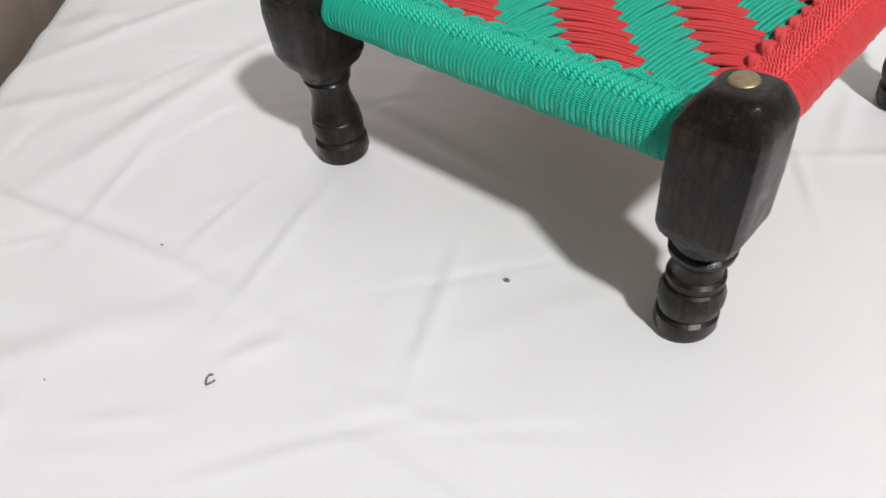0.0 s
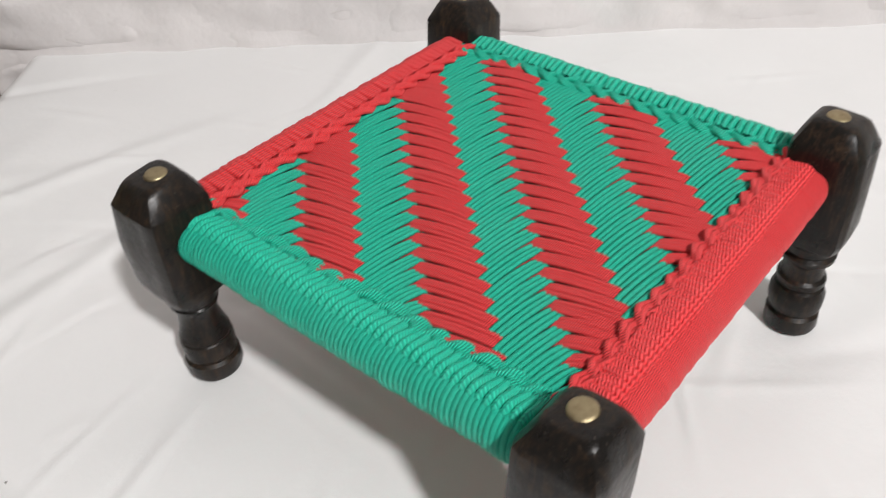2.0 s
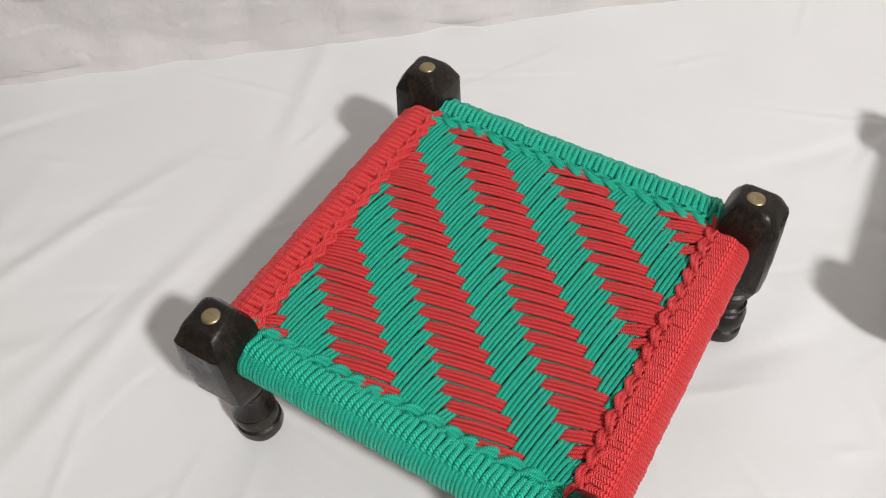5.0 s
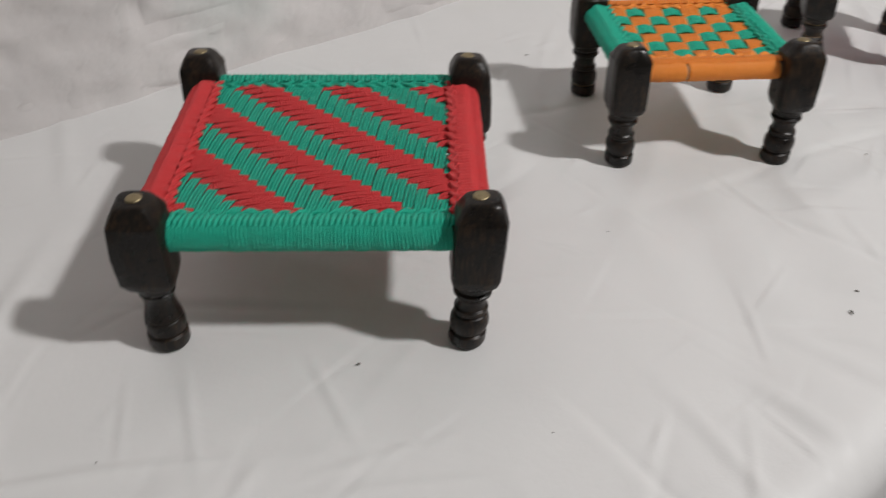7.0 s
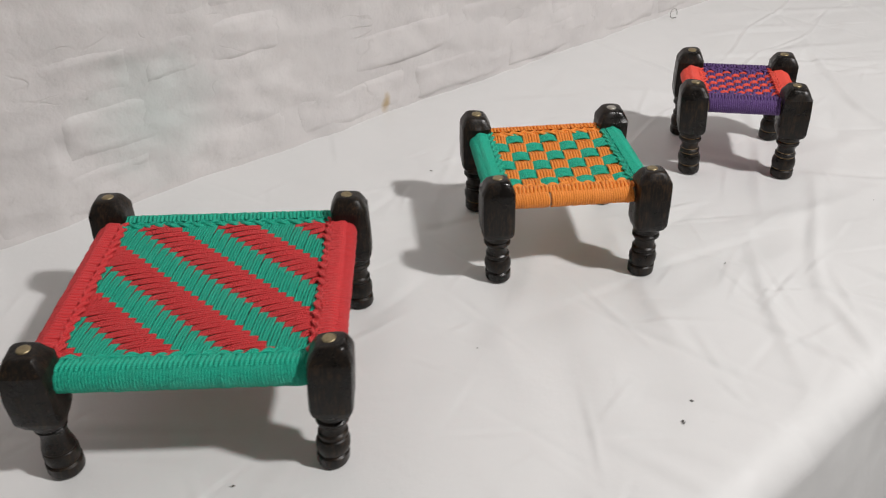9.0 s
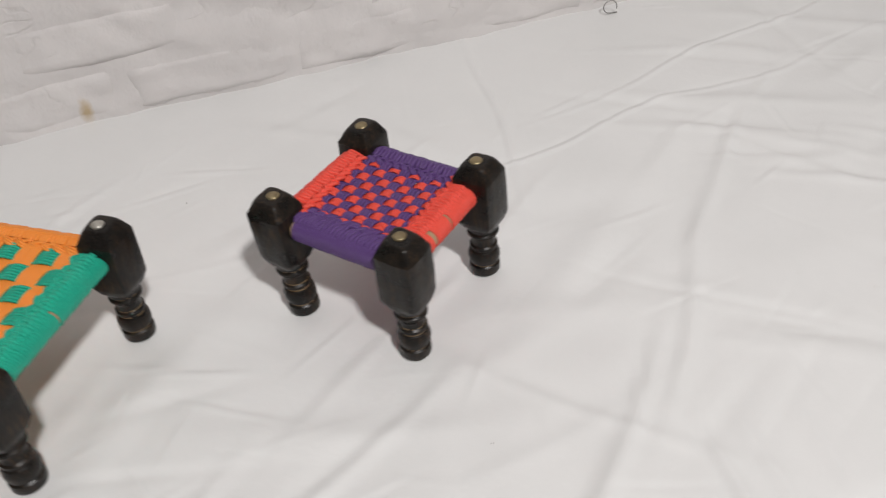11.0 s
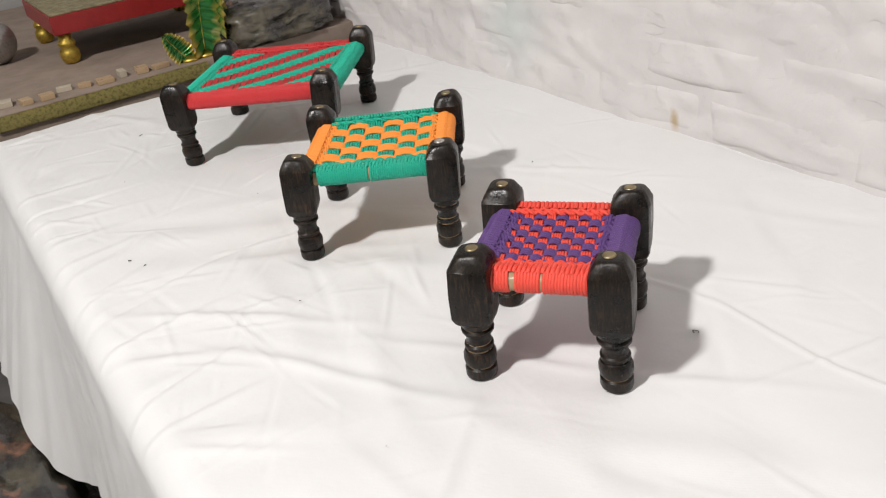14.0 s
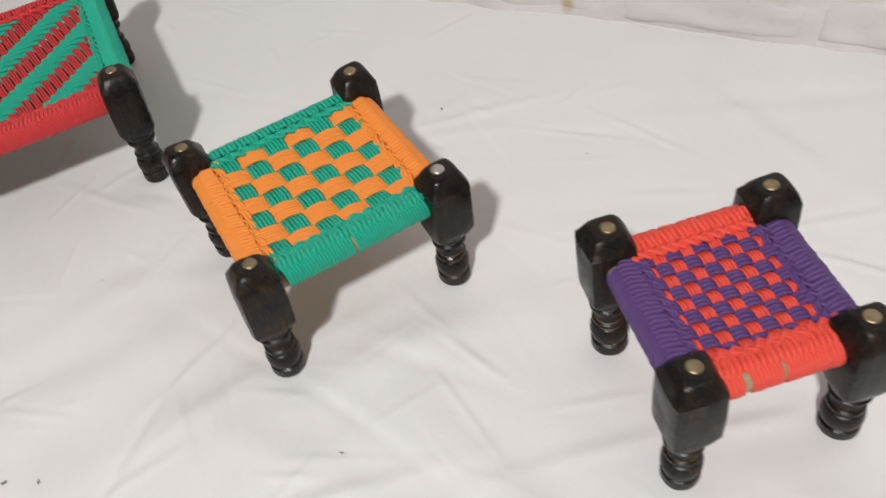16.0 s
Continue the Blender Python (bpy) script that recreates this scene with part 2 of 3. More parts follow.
def tube(points, r, up, sides=6, flat=1.0, closed=False):
    """A cord along the points: vertices, faces and the place along it for each corner."""
    p = np.asarray(points, float)
    t = np.gradient(p, axis=0)
    t /= np.linalg.norm(t, axis=1, keepdims=True) + 1e-12
    up = np.broadcast_to(np.asarray(up, float), p.shape)
    side = np.cross(t, up)
    side /= np.linalg.norm(side, axis=1, keepdims=True) + 1e-12
    top = np.cross(side, t)
    a = np.linspace(0, 2 * np.pi, sides, endpoint=False) + np.pi / 2
    r = np.broadcast_to(np.asarray(r, float), (len(p),))[:, None, None]
    v = p[:, None] + r * (np.cos(a)[None, :, None] * side[:, None] + flat * np.sin(a)[None, :, None] * top[:, None])
    n = len(p)
    run = np.concatenate([[0], np.cumsum(np.linalg.norm(np.diff(p, axis=0), axis=1))]) / (0.95 * float(np.mean(r)))
    i, k = np.meshgrid(np.arange(n - 1), np.arange(sides), indexing="ij")
    i, k = i.ravel(), k.ravel()
    k2 = (k + 1) % sides
    faces = np.stack([i * sides + k, i * sides + k2, (i + 1) * sides + k2, (i + 1) * sides + k], 1)
    uv = np.stack([np.stack([run[i], k / sides], 1), np.stack([run[i], (k + 1) / sides], 1),
                   np.stack([run[i + 1], (k + 1) / sides], 1), np.stack([run[i + 1], k / sides], 1)], 1)
    return v.reshape(-1, 3), faces, uv.reshape(-1, 2)


def bundle(name, cords, mat, parent, label=""):
    """Many cords as one part."""
    vs, fs, us, at = [], [], [], 0
    for v, f, u in cords:
        vs.append(v), fs.append(f + at), us.append(u)
        at += len(v)
    return shaped(name, np.concatenate(vs), np.concatenate(fs), mat, parent, label, np.concatenate(us))


def leg_mesh(kind, h, seed, half, lean, grooves):
    """A turned leg with a squared, facetted head: rings of 32 corners, round below and square above. Plan units."""
    ringed = [(0, .108, 2), (.012, .122, 2), (.03, .128, 2), (.095, .127, 2), (.108, .110, 2), (.116, .110, 2), (.13, .124, 2), (.17, .132, 2), (.215, .131, 2),
              (.25, .117, 2), (.258, .104, 2), (.268, .104, 2), (.28, .116, 2), (.305, .116, 2), (.318, .100, 2), (.326, .100, 2), (.36, .096, 2), (.40, .108, 2),
              (.425, .129, 2), (.445, .131, 2), (.458, .112, 2), (.466, .112, 2), (.478, .126, 2), (.515, .130, 2.3)]
    vase = [(0, .115, 2), (.012, .132, 2), (.03, .139, 2), (.10, .138, 2), (.112, .122, 2), (.12, .122, 2), (.135, .131, 2), (.20, .133, 2), (.225, .128, 2),
            (.232, .122, 2), (.24, .122, 2), (.25, .127, 2), (.30, .112, 2), (.36, .098, 2), (.41, .100, 2), (.45, .120, 2), (.458, .113, 2), (.466, .113, 2),
            (.48, .128, 2), (.51, .135, 2.2)]
    w = half
    head = [(.526, .137, 3.5), (.538, w - .012, 5), (.585, w, 9), (.60, w + .002, 10), (.80, w + .005, 11), (1.0, w + .001, 10), (1.012, w - .003, 10),
            (1.062, w - .026, 8), (1.098, w - .048, 6), (1.108, w - .056, 5), (1.118, w - .068, 4), (1.122, w - .080, 4)]
    rows = (ringed if kind == "ringed" else vase) + head
    rng = np.random.default_rng(seed)
    sides, verts, faces, pick = 32, [], [], []
    a = np.linspace(0, 2 * np.pi, sides, endpoint=False)
    wob = rng.uniform(-1, 1, 6)
    for z, r, p in rows:
        zz = z * h / 1.122
        rad = r / (np.abs(np.cos(a)) ** p + np.abs(np.sin(a)) ** p) ** (1 / p)
        if p > 3:
            rad = np.minimum(rad, r * (1.30 + .03 * wob[4] if z < 1.03 else 1.24))
        rad = rad * (1 + .012 * np.sin(2 * a + wob[0] * 3) + .010 * np.sin(3 * a + z * 9 + wob[1] * 3) + .006 * np.sin(7 * a + z * 25))
        if kind == "vase" and .52 < z < .95:
            rad = rad * (1 + .13 * np.sin((z - .52) / .43 * np.pi) * np.clip(np.cos(a - np.pi * 1.12), 0, 1))
        tip = .012 * wob[5] * np.cos(a + wob[2] * 3) if z > 1.0 else 0 * a
        dx = lean[0] * (1 - z / 1.122) + .008 * wob[2] * math.sin(z * 3)
        dy = lean[1] * (1 - z / 1.122) + .008 * wob[3] * math.sin(z * 3)
        verts += [((math.cos(t) * q + dx) * K, (math.sin(t) * q + dy) * K, (zz + e) * K) for t, q, e in zip(a, rad, tip)]
    for i in range(len(rows) - 1):
        worn = any(abs((rows[i][0] + rows[i + 1][0]) / 2 - g) < .0078 for g in grooves)
        for k in range(sides):
            faces.append((i * sides + k, i * sides + (k + 1) % sides, (i + 1) * sides + (k + 1) % sides, (i + 1) * sides + k))
            pick.append(1 if worn and rng.random() > .15 else 0)
    faces += [tuple(range(sides))[::-1], tuple((len(rows) - 1) * sides + k for k in range(sides))]
    pick += [0, 0]
    return verts, faces, pick


def mark_sharp(me):
    """Keep the facets of a squared head crisp."""
    bm = bmesh.new()
    bm.from_mesh(me)
    for e in bm.edges:
        if len(e.link_faces) == 2 and e.calc_face_angle(0) > radians(24):
            e.smooth = False
    bm.to_mesh(me)
    bm.free()


def pin_mesh(r):
    bm = bmesh.new()
    rows = [(0.0, -.03), (r, -.03), (r, .004), (r * .9, .011), (r * .6, .014), (0, .015)]
    prev = None
    for rr, z in rows[1:-1]:
        ring = [bm.verts.new((rr * math.cos(t) * K, rr * math.sin(t) * K, z * K)) for t in np.linspace(0, 2 * math.pi, 20, endpoint=False)]
        if prev:
            for k in range(20):
                bm.faces.new((prev[k], prev[(k + 1) % 20], ring[(k + 1) % 20], ring[k]))
        prev = ring
    bm.faces.new(prev)
    return bm


def strand(over, n_sub, amp, slant, squeeze):
    """Height, sideways shift and squeeze along one strand that passes over and under the crossing ones."""
    o = np.repeat(np.asarray(over, bool), n_sub)
    m = len(o)
    z, lat, sq = np.where(o, amp, -amp).astype(float), np.zeros(m), np.ones(m)
    s = 0
    while s < m:
        e = s
        while e < m and o[e] == o[s]:
            e += 1
        f = (np.arange(e - s) + .5) / (e - s)
        if o[s]:
            z[s:e] += amp * .85 * np.sin(np.pi * f) * min(1.5, (e - s) / n_sub / 2)
            lat[s:e] = slant * (f - .5)
            sq[s:e] = 1.04 - squeeze * (1 - np.sin(np.pi * f))
        else:
            lat[s:e] = -slant * (f - .5)
            sq[s:e] = 1.04 - squeeze * 1.1
        s = e
    k = np.hanning(n_sub + 3)
    k /= k.sum()

    def soft(x):
        return np.convolve(np.pad(x, len(k) // 2, mode="edge"), k, "valid")[:m]
    return soft(z), soft(lat), soft(sq)


def charpai(name, label, at, turn, w, d, h, rail_z, rail_r, cells, counts, over, mats, kinds, pins, slants, squeeze, widths, half, tops, leans, grooves, gaps, seed):
    """A miniature string cot: four turned legs with pins, four rails wound with cord, plaited edges and a woven bed.
    w, d: between the pins; tops, leans: how far each pin and each foot stands off its corner; mats: the cord of the front and back rails, and of the side rails."""
    rng = np.random.default_rng(seed)
    root = tagged(new(name), label, "stool", "miniature string cots")
    root.empty_display_size = 0.05
    root.matrix_world = pose(at[0] * K, at[1] * K, 0, 0, 0, turn)
    hx, hy, inner_by = w / 2, d / 2, -.012
    corners = ((-1, -1), (1, -1), (-1, 1), (1, 1))
    for n, (sx, sy) in enumerate(corners):
        head = (tops[n][0] - sx * inner_by, tops[n][1] - sy * inner_by)
        v, f, p = leg_mesh(kinds[n], h, seed * 10 + n, half, (leans[n][0] - head[0], leans[n][1] - head[1]), grooves[n])
        leg = shaped("leg", v, f, [DARKWOOD, WORNWOOD], root, "", pick=p)
        leg.matrix_basis = pose((sx * hx + head[0]) * K, (sy * hy + head[1]) * K, 0)
        mark_sharp(leg.data)
        pin = part("pin", pin_mesh(.052), TIN if n in pins else BRASS, leg, "dull metal pin head")
        pin.matrix_basis = pose(sx * inner_by * K, sy * inner_by * K, (h - .002) * K, float(rng.uniform(-5, 5)), 0, 0)
    inset, cord = -.012, .0112
    plait_in = rail_r * .72 + .055
    bx, by = hx - inset - plait_in, hy - inset - plait_in
    # rails: a pale rod wound with cord
    for axis, sign in ((0, -1), (0, 1), (1, -1), (1, 1)):
        length = (w if axis == 0 else d) - .30
        cm = mats[0] if axis == 0 else mats[1]
        off = sign * ((hy if axis == 0 else hx) - inset)
        zc = rail_z + (.0 if axis == 0 else .012)
        to = Matrix.Translation(Vector((0, off, zc) if axis == 0 else (off, 0, zc)) * K) @ (Matrix.Identity(4) if axis == 0 else pose(0, 0, 0, 0, 0, 90))
        rod_v, rod_f, rod_u = tube([((x * (length + .12) / 2) * K, 0, 0) for x in np.linspace(-1, 1, 12)], (rail_r - .016) * K, (0, 0, 1), 16)
        rail = shaped("rail", rod_v, np.concatenate([rod_f]), PALEWOOD, root, "", rod_u)
        rail.matrix_basis = to
        turns = int(length / (2 * cord * 1.02))
        groups, skip = [], set(int(g * turns) for g in gaps.get((axis, sign), ()))
        start = 0
        for k in sorted(skip) + [turns]:
            if k - start > 1:
                groups.append((start, k))
            start = k + 1
        cords = []
        for a0, a1 in groups:
            m = (a1 - a0) * 22
            th = np.linspace(a0, a1, m) * 2 * np.pi
            xs = -length / 2 + length * np.linspace(a0, a1, m) / turns
            knots = np.interp(th / 2 / np.pi, np.arange(turns + 1), rng.uniform(-.0035, .0045, turns + 1))
            rr = rail_r - cord + knots
            pts = np.stack([xs + .006 * np.sin(th + xs * 5), rr * np.cos(th), rr * np.sin(th)], 1) * K
            cords.append(tube(pts, cord * K * .92, (1, 0, 0), 8, 1.42))
        bundle("winding", cords, cm, rail)
        # ties from the rail to the plait, and the plait itself
        inner = -sign if axis == 0 else sign
        n_links = max(8, int((length - .1) / .105))
        span = 2 * (bx if axis == 0 else by) + .10
        ties = []
        n_ties = int(span / (3.2 * cord))
        for k in range(n_ties):
            x = -span / 2 + span * (k + .5) / n_ties
            gather = .008 * math.sin(2 * math.pi * k * n_links / n_ties)
            f = np.linspace(0, 1, 9)
            phi = radians(-6) + f * radians(54)
            rad = rail_r + .007 - .022 * (1 - np.minimum(1, f * 3)) + rng.uniform(-.002, .002)
            pts = np.stack([x + gather * f ** 3 + .012 * f, inner * (rad * np.sin(phi) + .030 * f ** 3), rad * np.cos(phi) + .016 * f ** 3], 1)
            ties.append(tube(pts * K, cord * K * 1.62, (0, 0, 1), 8))
        tagged(bundle("tie", ties, cm, rail), kind="stuff")
        n_braid = max(4, int(span / .31))
        m = n_braid * 26
        s = np.linspace(0, n_braid * 2 * np.pi, m)
        xs = np.linspace(-span / 2, span / 2, m)
        for ph in (0, 2 * np.pi / 3, 4 * np.pi / 3):
            slow = .004 * np.sin(s * .37 + seed + ph)
            for side in (-.0125, .0125):
                pts = np.stack([xs + side * .9 * np.cos(s + ph), inner * (plait_in - .002 + .034 * np.sin(s + ph) + side + slow), rail_r - .021 + .011 * np.sin(2 * (s + ph)) + slow], 1)
                v, f, uvs = tube(pts * K, cord * K * 1.34, (0, 0, 1), 6)
                shaped("plait_cord", v, f, cm, rail, "", uvs)
    # the bed
    nx, ny = cells
    z0 = rail_z + .045
    sub, amp = (6 if nx < 12 else 4), cord * (1.05 if nx > 12 else 1.7)
    px, py = 2 * bx / nx, 2 * by / ny
    for along in (1, 0):                      # 1: from the front rail to the back rail, 0: from side to side
        count = counts[0] if along else counts[1]
        cm = mats[0] if along else mats[1]
        lanes, steps, pitch = (nx, ny, px) if along else (ny, nx, py)
        reach = by if along else bx
        edge = bx if along else by
        for lane in range(lanes):
            o = [over(lane, j) if along else not over(j, lane) for j in range(steps)]
            z, lat, sq = strand(o, sub, amp, slants[1 - along] * pitch, squeeze)
            t = -reach + 2 * reach * (np.arange(steps * sub) + .5) / (steps * sub)
            t = np.concatenate([[-reach - .075, -reach - .03], t, [reach + .03, reach + .075]])
            z = np.concatenate([[-.028, -.004], z, [-.004, -.028]])
            lat, sq = np.pad(lat, 2, mode="edge"), np.pad(sq, 2, mode="edge")
            base = -edge + pitch * (lane + .5)
            sag = -.020 * (1 - (base / edge) ** 2) * (1 - np.clip(t / reach, -1, 1) ** 2)
            wide = min(1.0 * pitch / count, 2.75 * cord) * widths[1 - along]
            lift = .004 if widths[1 - along] > 1 else 0
            for c in range(count):
                across = base + lat + (c - (count - 1) / 2) * wide * sq + rng.uniform(-.0016, .0016)
                zz = z0 + z + sag + lift + rng.uniform(-.0015, .0015)
                pts = np.stack([across, t, zz] if along else [t, across, zz], 1)
                v, f, uvs = tube(pts * K, wide * .52 * K, (0, 0, 1), 6, .86)
                shaped("cord", v, f, cm, root, "", uvs)
    return root


def soft_box(name, size, mat, parent=None, label="", bevel=0.003, at=None):
    bm = bmesh.new()
    bmesh.ops.create_cube(bm, size=1, matrix=Matrix.Diagonal((*size, 1)))
    bmesh.ops.bevel(bm, geom=bm.edges[:], offset=bevel, segments=2, affect="EDGES", profile=0.6)
    ob = part(name, bm, mat, parent, label, False)
    if at is not None:
        ob.matrix_basis = at
    return ob


def lathe(name, rows, mat, parent=None, label="", sides=28):
    verts, faces = [], []
    for r, z in rows:
        verts += [(r * math.cos(t), r * math.sin(t), z) for t in np.linspace(0, 2 * math.pi, sides, endpoint=False)]
    for i in range(len(rows) - 1):
        faces += [(i * sides + k, i * sides + (k + 1) % sides, (i + 1) * sides + (k + 1) % sides, (i + 1) * sides + k) for k in range(sides)]
    faces += [tuple(range(sides))[::-1], tuple((len(rows) - 1) * sides + k for k in range(sides))]
    return shaped(name, verts, faces, mat, parent, label)


# ---- the room ----
ROOM_U, ROOM_N, FLOOR_Z, CEIL_Z = (-16.0, 24.0), (-22.0, 3.40), -6.6, 22.5
spin = pose(0, 0, 0, 0, 0, TURN)


def slab(name, u0, u1, n0, n1, z0, z1, mat, label, category):
    ob = soft_box(name, ((u1 - u0) * K, (n1 - n0) * K, (z1 - z0) * K), mat, None, label, 0.002)
    ob.matrix_world = Matrix.Translation(plan((u0 + u1) / 2, (n0 + n1) / 2, (z0 + z1) / 2)) @ spin
    return tagged(ob, category=category, kind="structure")


slab("floor", ROOM_U[0], ROOM_U[1], ROOM_N[0], ROOM_N[1] + 1, FLOOR_Z - 1, FLOOR_Z, CEMENT, "grey cement floor of the room", "floor")
slab("ceiling", ROOM_U[0], ROOM_U[1], ROOM_N[0], ROOM_N[1] + 1, CEIL_Z, CEIL_Z + 1, PLASTER, "pale plastered ceiling", "ceiling")
slab("wall_south", ROOM_U[0], ROOM_U[1], ROOM_N[0] - 1, ROOM_N[0], FLOOR_Z, CEIL_Z, PLASTER, "pale plastered wall behind the camera", "wall")
slab("wall_west", ROOM_U[0] - 1, ROOM_U[0], ROOM_N[0], ROOM_N[1], FLOOR_Z, CEIL_Z, PLASTER, "pale plastered end wall", "wall")
slab("wall_east", ROOM_U[1], ROOM_U[1] + 1, ROOM_N[0], ROOM_N[1], FLOOR_Z, CEIL_Z, PLASTER, "pale plastered end wall", "wall")
slab("table_base", -3.70, 14.50, -3.50, 3.40, FLOOR_Z, -.17, CEMENT, "plain cement table ledge under the plastic sheet", "ledge")

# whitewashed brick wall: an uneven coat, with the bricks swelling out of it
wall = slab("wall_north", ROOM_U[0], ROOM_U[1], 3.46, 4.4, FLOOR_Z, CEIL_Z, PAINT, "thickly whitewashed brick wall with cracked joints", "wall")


def lump(u, z):
    return .055 * noise.noise((u * .9 + z * .5, z * 1.5, 3.0)) + .034 * noise.noise((u * 2.6 + z, z * 4.2, 9.0)) + .012 * noise.noise((u * 11, z * 12, 1.0))


def wall_patch(name, u0, u1, z0, z1, step, height, parent):
    us, zs = np.arange(u0, u1 + step / 2, step), np.arange(z0, z1 + step / 2, step)
    inv = parent.matrix_world.inverted()
    verts = [inv @ plan(u, 3.40 - height(u, z), z) for z in zs for u in us]
    nu = len(us)
    faces = [(j * nu + i, (j + 1) * nu + i, (j + 1) * nu + i + 1, j * nu + i + 1) for j in range(len(zs) - 1) for i in range(nu - 1)]
    return shaped(name, verts, faces, PAINT, parent)


def filled(u, z):
    """How thickly the old coats lie over the joints."""
    f = .5 + 1.1 * noise.noise((u * .75, z * 1.3, 21.0)) + .5 * noise.noise((u * 2.4, z * 3.1, 14.0))
    f = max(0.0, min(1.0, f))
    return .050 * f * f * (3 - 2 * f)


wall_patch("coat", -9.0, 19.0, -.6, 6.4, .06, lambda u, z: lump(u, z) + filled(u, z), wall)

# ---- the plastic sheet on the table ----
COTS = {"big": ((0.0, 0.0), 0.0, 2.10, 2.08), "mid": ((3.136, 2.070), 3.7, 1.468, 1.402), "small": ((5.607, 3.894), -11.1, 1.098, 1.052)}
feet = []
for (cx, cy), turn, cw, cd in COTS.values():
    for sx, sy in ((-1, -1), (1, -1), (-1, 1), (1, 1)):
        c, s = math.cos(radians(turn)), math.sin(radians(turn))
        x, y = cx + (sx * cw / 2) * c - (sy * cd / 2) * s, cy + (sx * cw / 2) * s + (sy * cd / 2) * c
        feet.append((x * UX + y * UY, -x * UY + y * UX))

rng = np.random.default_rng(11)
FOLDS = []
for _ in range(95):
    ang = rng.choice([0.15, 0.55, -0.5, 1.3, -1.1]) + rng.normal(0, .2)
    FOLDS.append((rng.uniform(-4, 14.5), 3.2 - 7.0 * rng.random() ** .75, ang, rng.uniform(.3, 1.2), rng.uniform(.045, .13), rng.uniform(-.016, .020)))
for _ in range(70):                         # broad soft rolls towards the front edge and the far end
    FOLDS.append((rng.uniform(1.5, 13), 1.0 - 4.6 * rng.random(), rng.choice([.55, .8, 1.05, -.3]) + rng.normal(0, .15), rng.uniform(.5, 1.5), rng.uniform(.10, .24), rng.uniform(-.020, .030)))
for u in np.arange(-3.5, 14.5, .42):          # short pulls where the sheet bends over the edge
    FOLDS.append((u + rng.uniform(-.2, .2), -3.3, 1.57 + rng.normal(0, .35), rng.uniform(.3, .8), rng.uniform(.04, .09), rng.uniform(-.02, .035)))
for _ in range(300):                        # fine sharp crinkles
    FOLDS.append((rng.uniform(-3.6, 13), 3.2 - 6.8 * rng.random() ** .8, rng.choice([.15, .55, -.5, 1.3]) + rng.normal(0, .3), rng.uniform(.12, .55), rng.uniform(.022, .042), rng.uniform(-.009, .013)))
for _ in range(16):                         # long shallow waves at the far end
    FOLDS.append((rng.uniform(8.8, 14), rng.uniform(-2.6, 2.2), -.68 + rng.normal(0, .14), rng.uniform(.7, 1.6), rng.uniform(.06, .13), rng.uniform(.012, .028)))
# the long creases of the folded sheet
FOLDS += [(9.4, .9, .12, 3.6, .035, .020), (8.6, 1.8, 1.40, 1.6, .035, .020), (7.2, -.7, .62, 1.5, .07, .026), (9.0, -1.6, .9, 1.6, .08, .028), (10.6, .2, .75, 1.6, .07, .022),
          (-2.4, .6, .9, 1.0, .09, .022), (-2.9, 1.5, .6, 1.0, .08, .020), (11.5, 1.9, .25, 2.4, .035, .022), (4.69, -2.58, .15, .45, .03, .014), (4.72, -2.5, .95, .4, .03, .012), (4.6, -2.6, -.6, .3, .028, .010), (4.4, -2.6, .75, 1.0, .07, .026), (5.8, -2.3, .55, 1.2, .07, .026), (8.0, -2.5, .8, 1.1, .08, .03)]


def sheet_rise(U, N):
    H = np.zeros_like(U)
    for fu, fn, ang, ln, wd, am in FOLDS:
        du, dn = U - fu, N - fn
        a, c = du * math.cos(ang) + dn * math.sin(ang), -du * math.sin(ang) + dn * math.cos(ang)
        c = c + .10 * np.sin(a * 2.1 + fu) * ln * .3
        H += am * np.exp(-(a / ln) ** 2) * (np.exp(-(c / wd) ** 2) - .45 * np.exp(-((c - 1.6 * wd) / (1.5 * wd)) ** 2))
    wave = np.array([noise.noise((u * .55, n * .7, 5.0)) + .5 * noise.noise((u * 1.7, n * 1.9, 2.0)) for u, n in zip(U.ravel(), N.ravel())]).reshape(U.shape)
    H += .020 * wave
    keep = np.ones_like(U)
    for fu, fn in feet:
        keep *= 1 - np.exp(-((U - fu) ** 2 + (N - fn) ** 2) / .30 ** 2)
    return H * keep


TABLE_END = 14.62
fall = np.concatenate([np.zeros(678), np.linspace(0, 1, 7)[1:] * .12, .12 + np.linspace(0, 1, 15)[1:] * 2.3])
us = np.concatenate([np.linspace(-3.86, 13, 620), np.linspace(13.03, TABLE_END, 58), TABLE_END + .10 * np.sin(np.linspace(0, 1, 7)[1:] * np.pi / 2), np.linspace(TABLE_END + .105, TABLE_END + .22, 14)])
flat_n = np.linspace(3.47, -3.52, 270)
arc = np.linspace(0, 1, 9)[1:] * np.pi / 2
drop = np.linspace(0, 1, 26)[1:]
rowsn = len(flat_n) + len(arc) + len(drop)
U = np.broadcast_to(us[:, None], (len(us), rowsn)).copy()
N, Z = np.zeros_like(U), np.zeros_like(U)
R = .34
N[:, :len(flat_n)] = flat_n
N[:, len(flat_n):len(flat_n) + len(arc)] = -3.52 - R * np.sin(arc)
Z[:, len(flat_n):len(flat_n) + len(arc)] = -R * (1 - np.cos(arc))
flare = np.clip((1.9 - us) / 2.2, 0, 1)
flare = .30 + .60 * flare * flare * (3 - 2 * flare)
hem = 2.7 + .30 * np.sin(us * .9 + .8) + .15 * np.sin(us * 2.3)
sway = np.array([noise.noise((u * 1.3, 0.0, 7.0)) + .5 * noise.noise((u * 3.1, 0.0, 4.0)) for u in us])
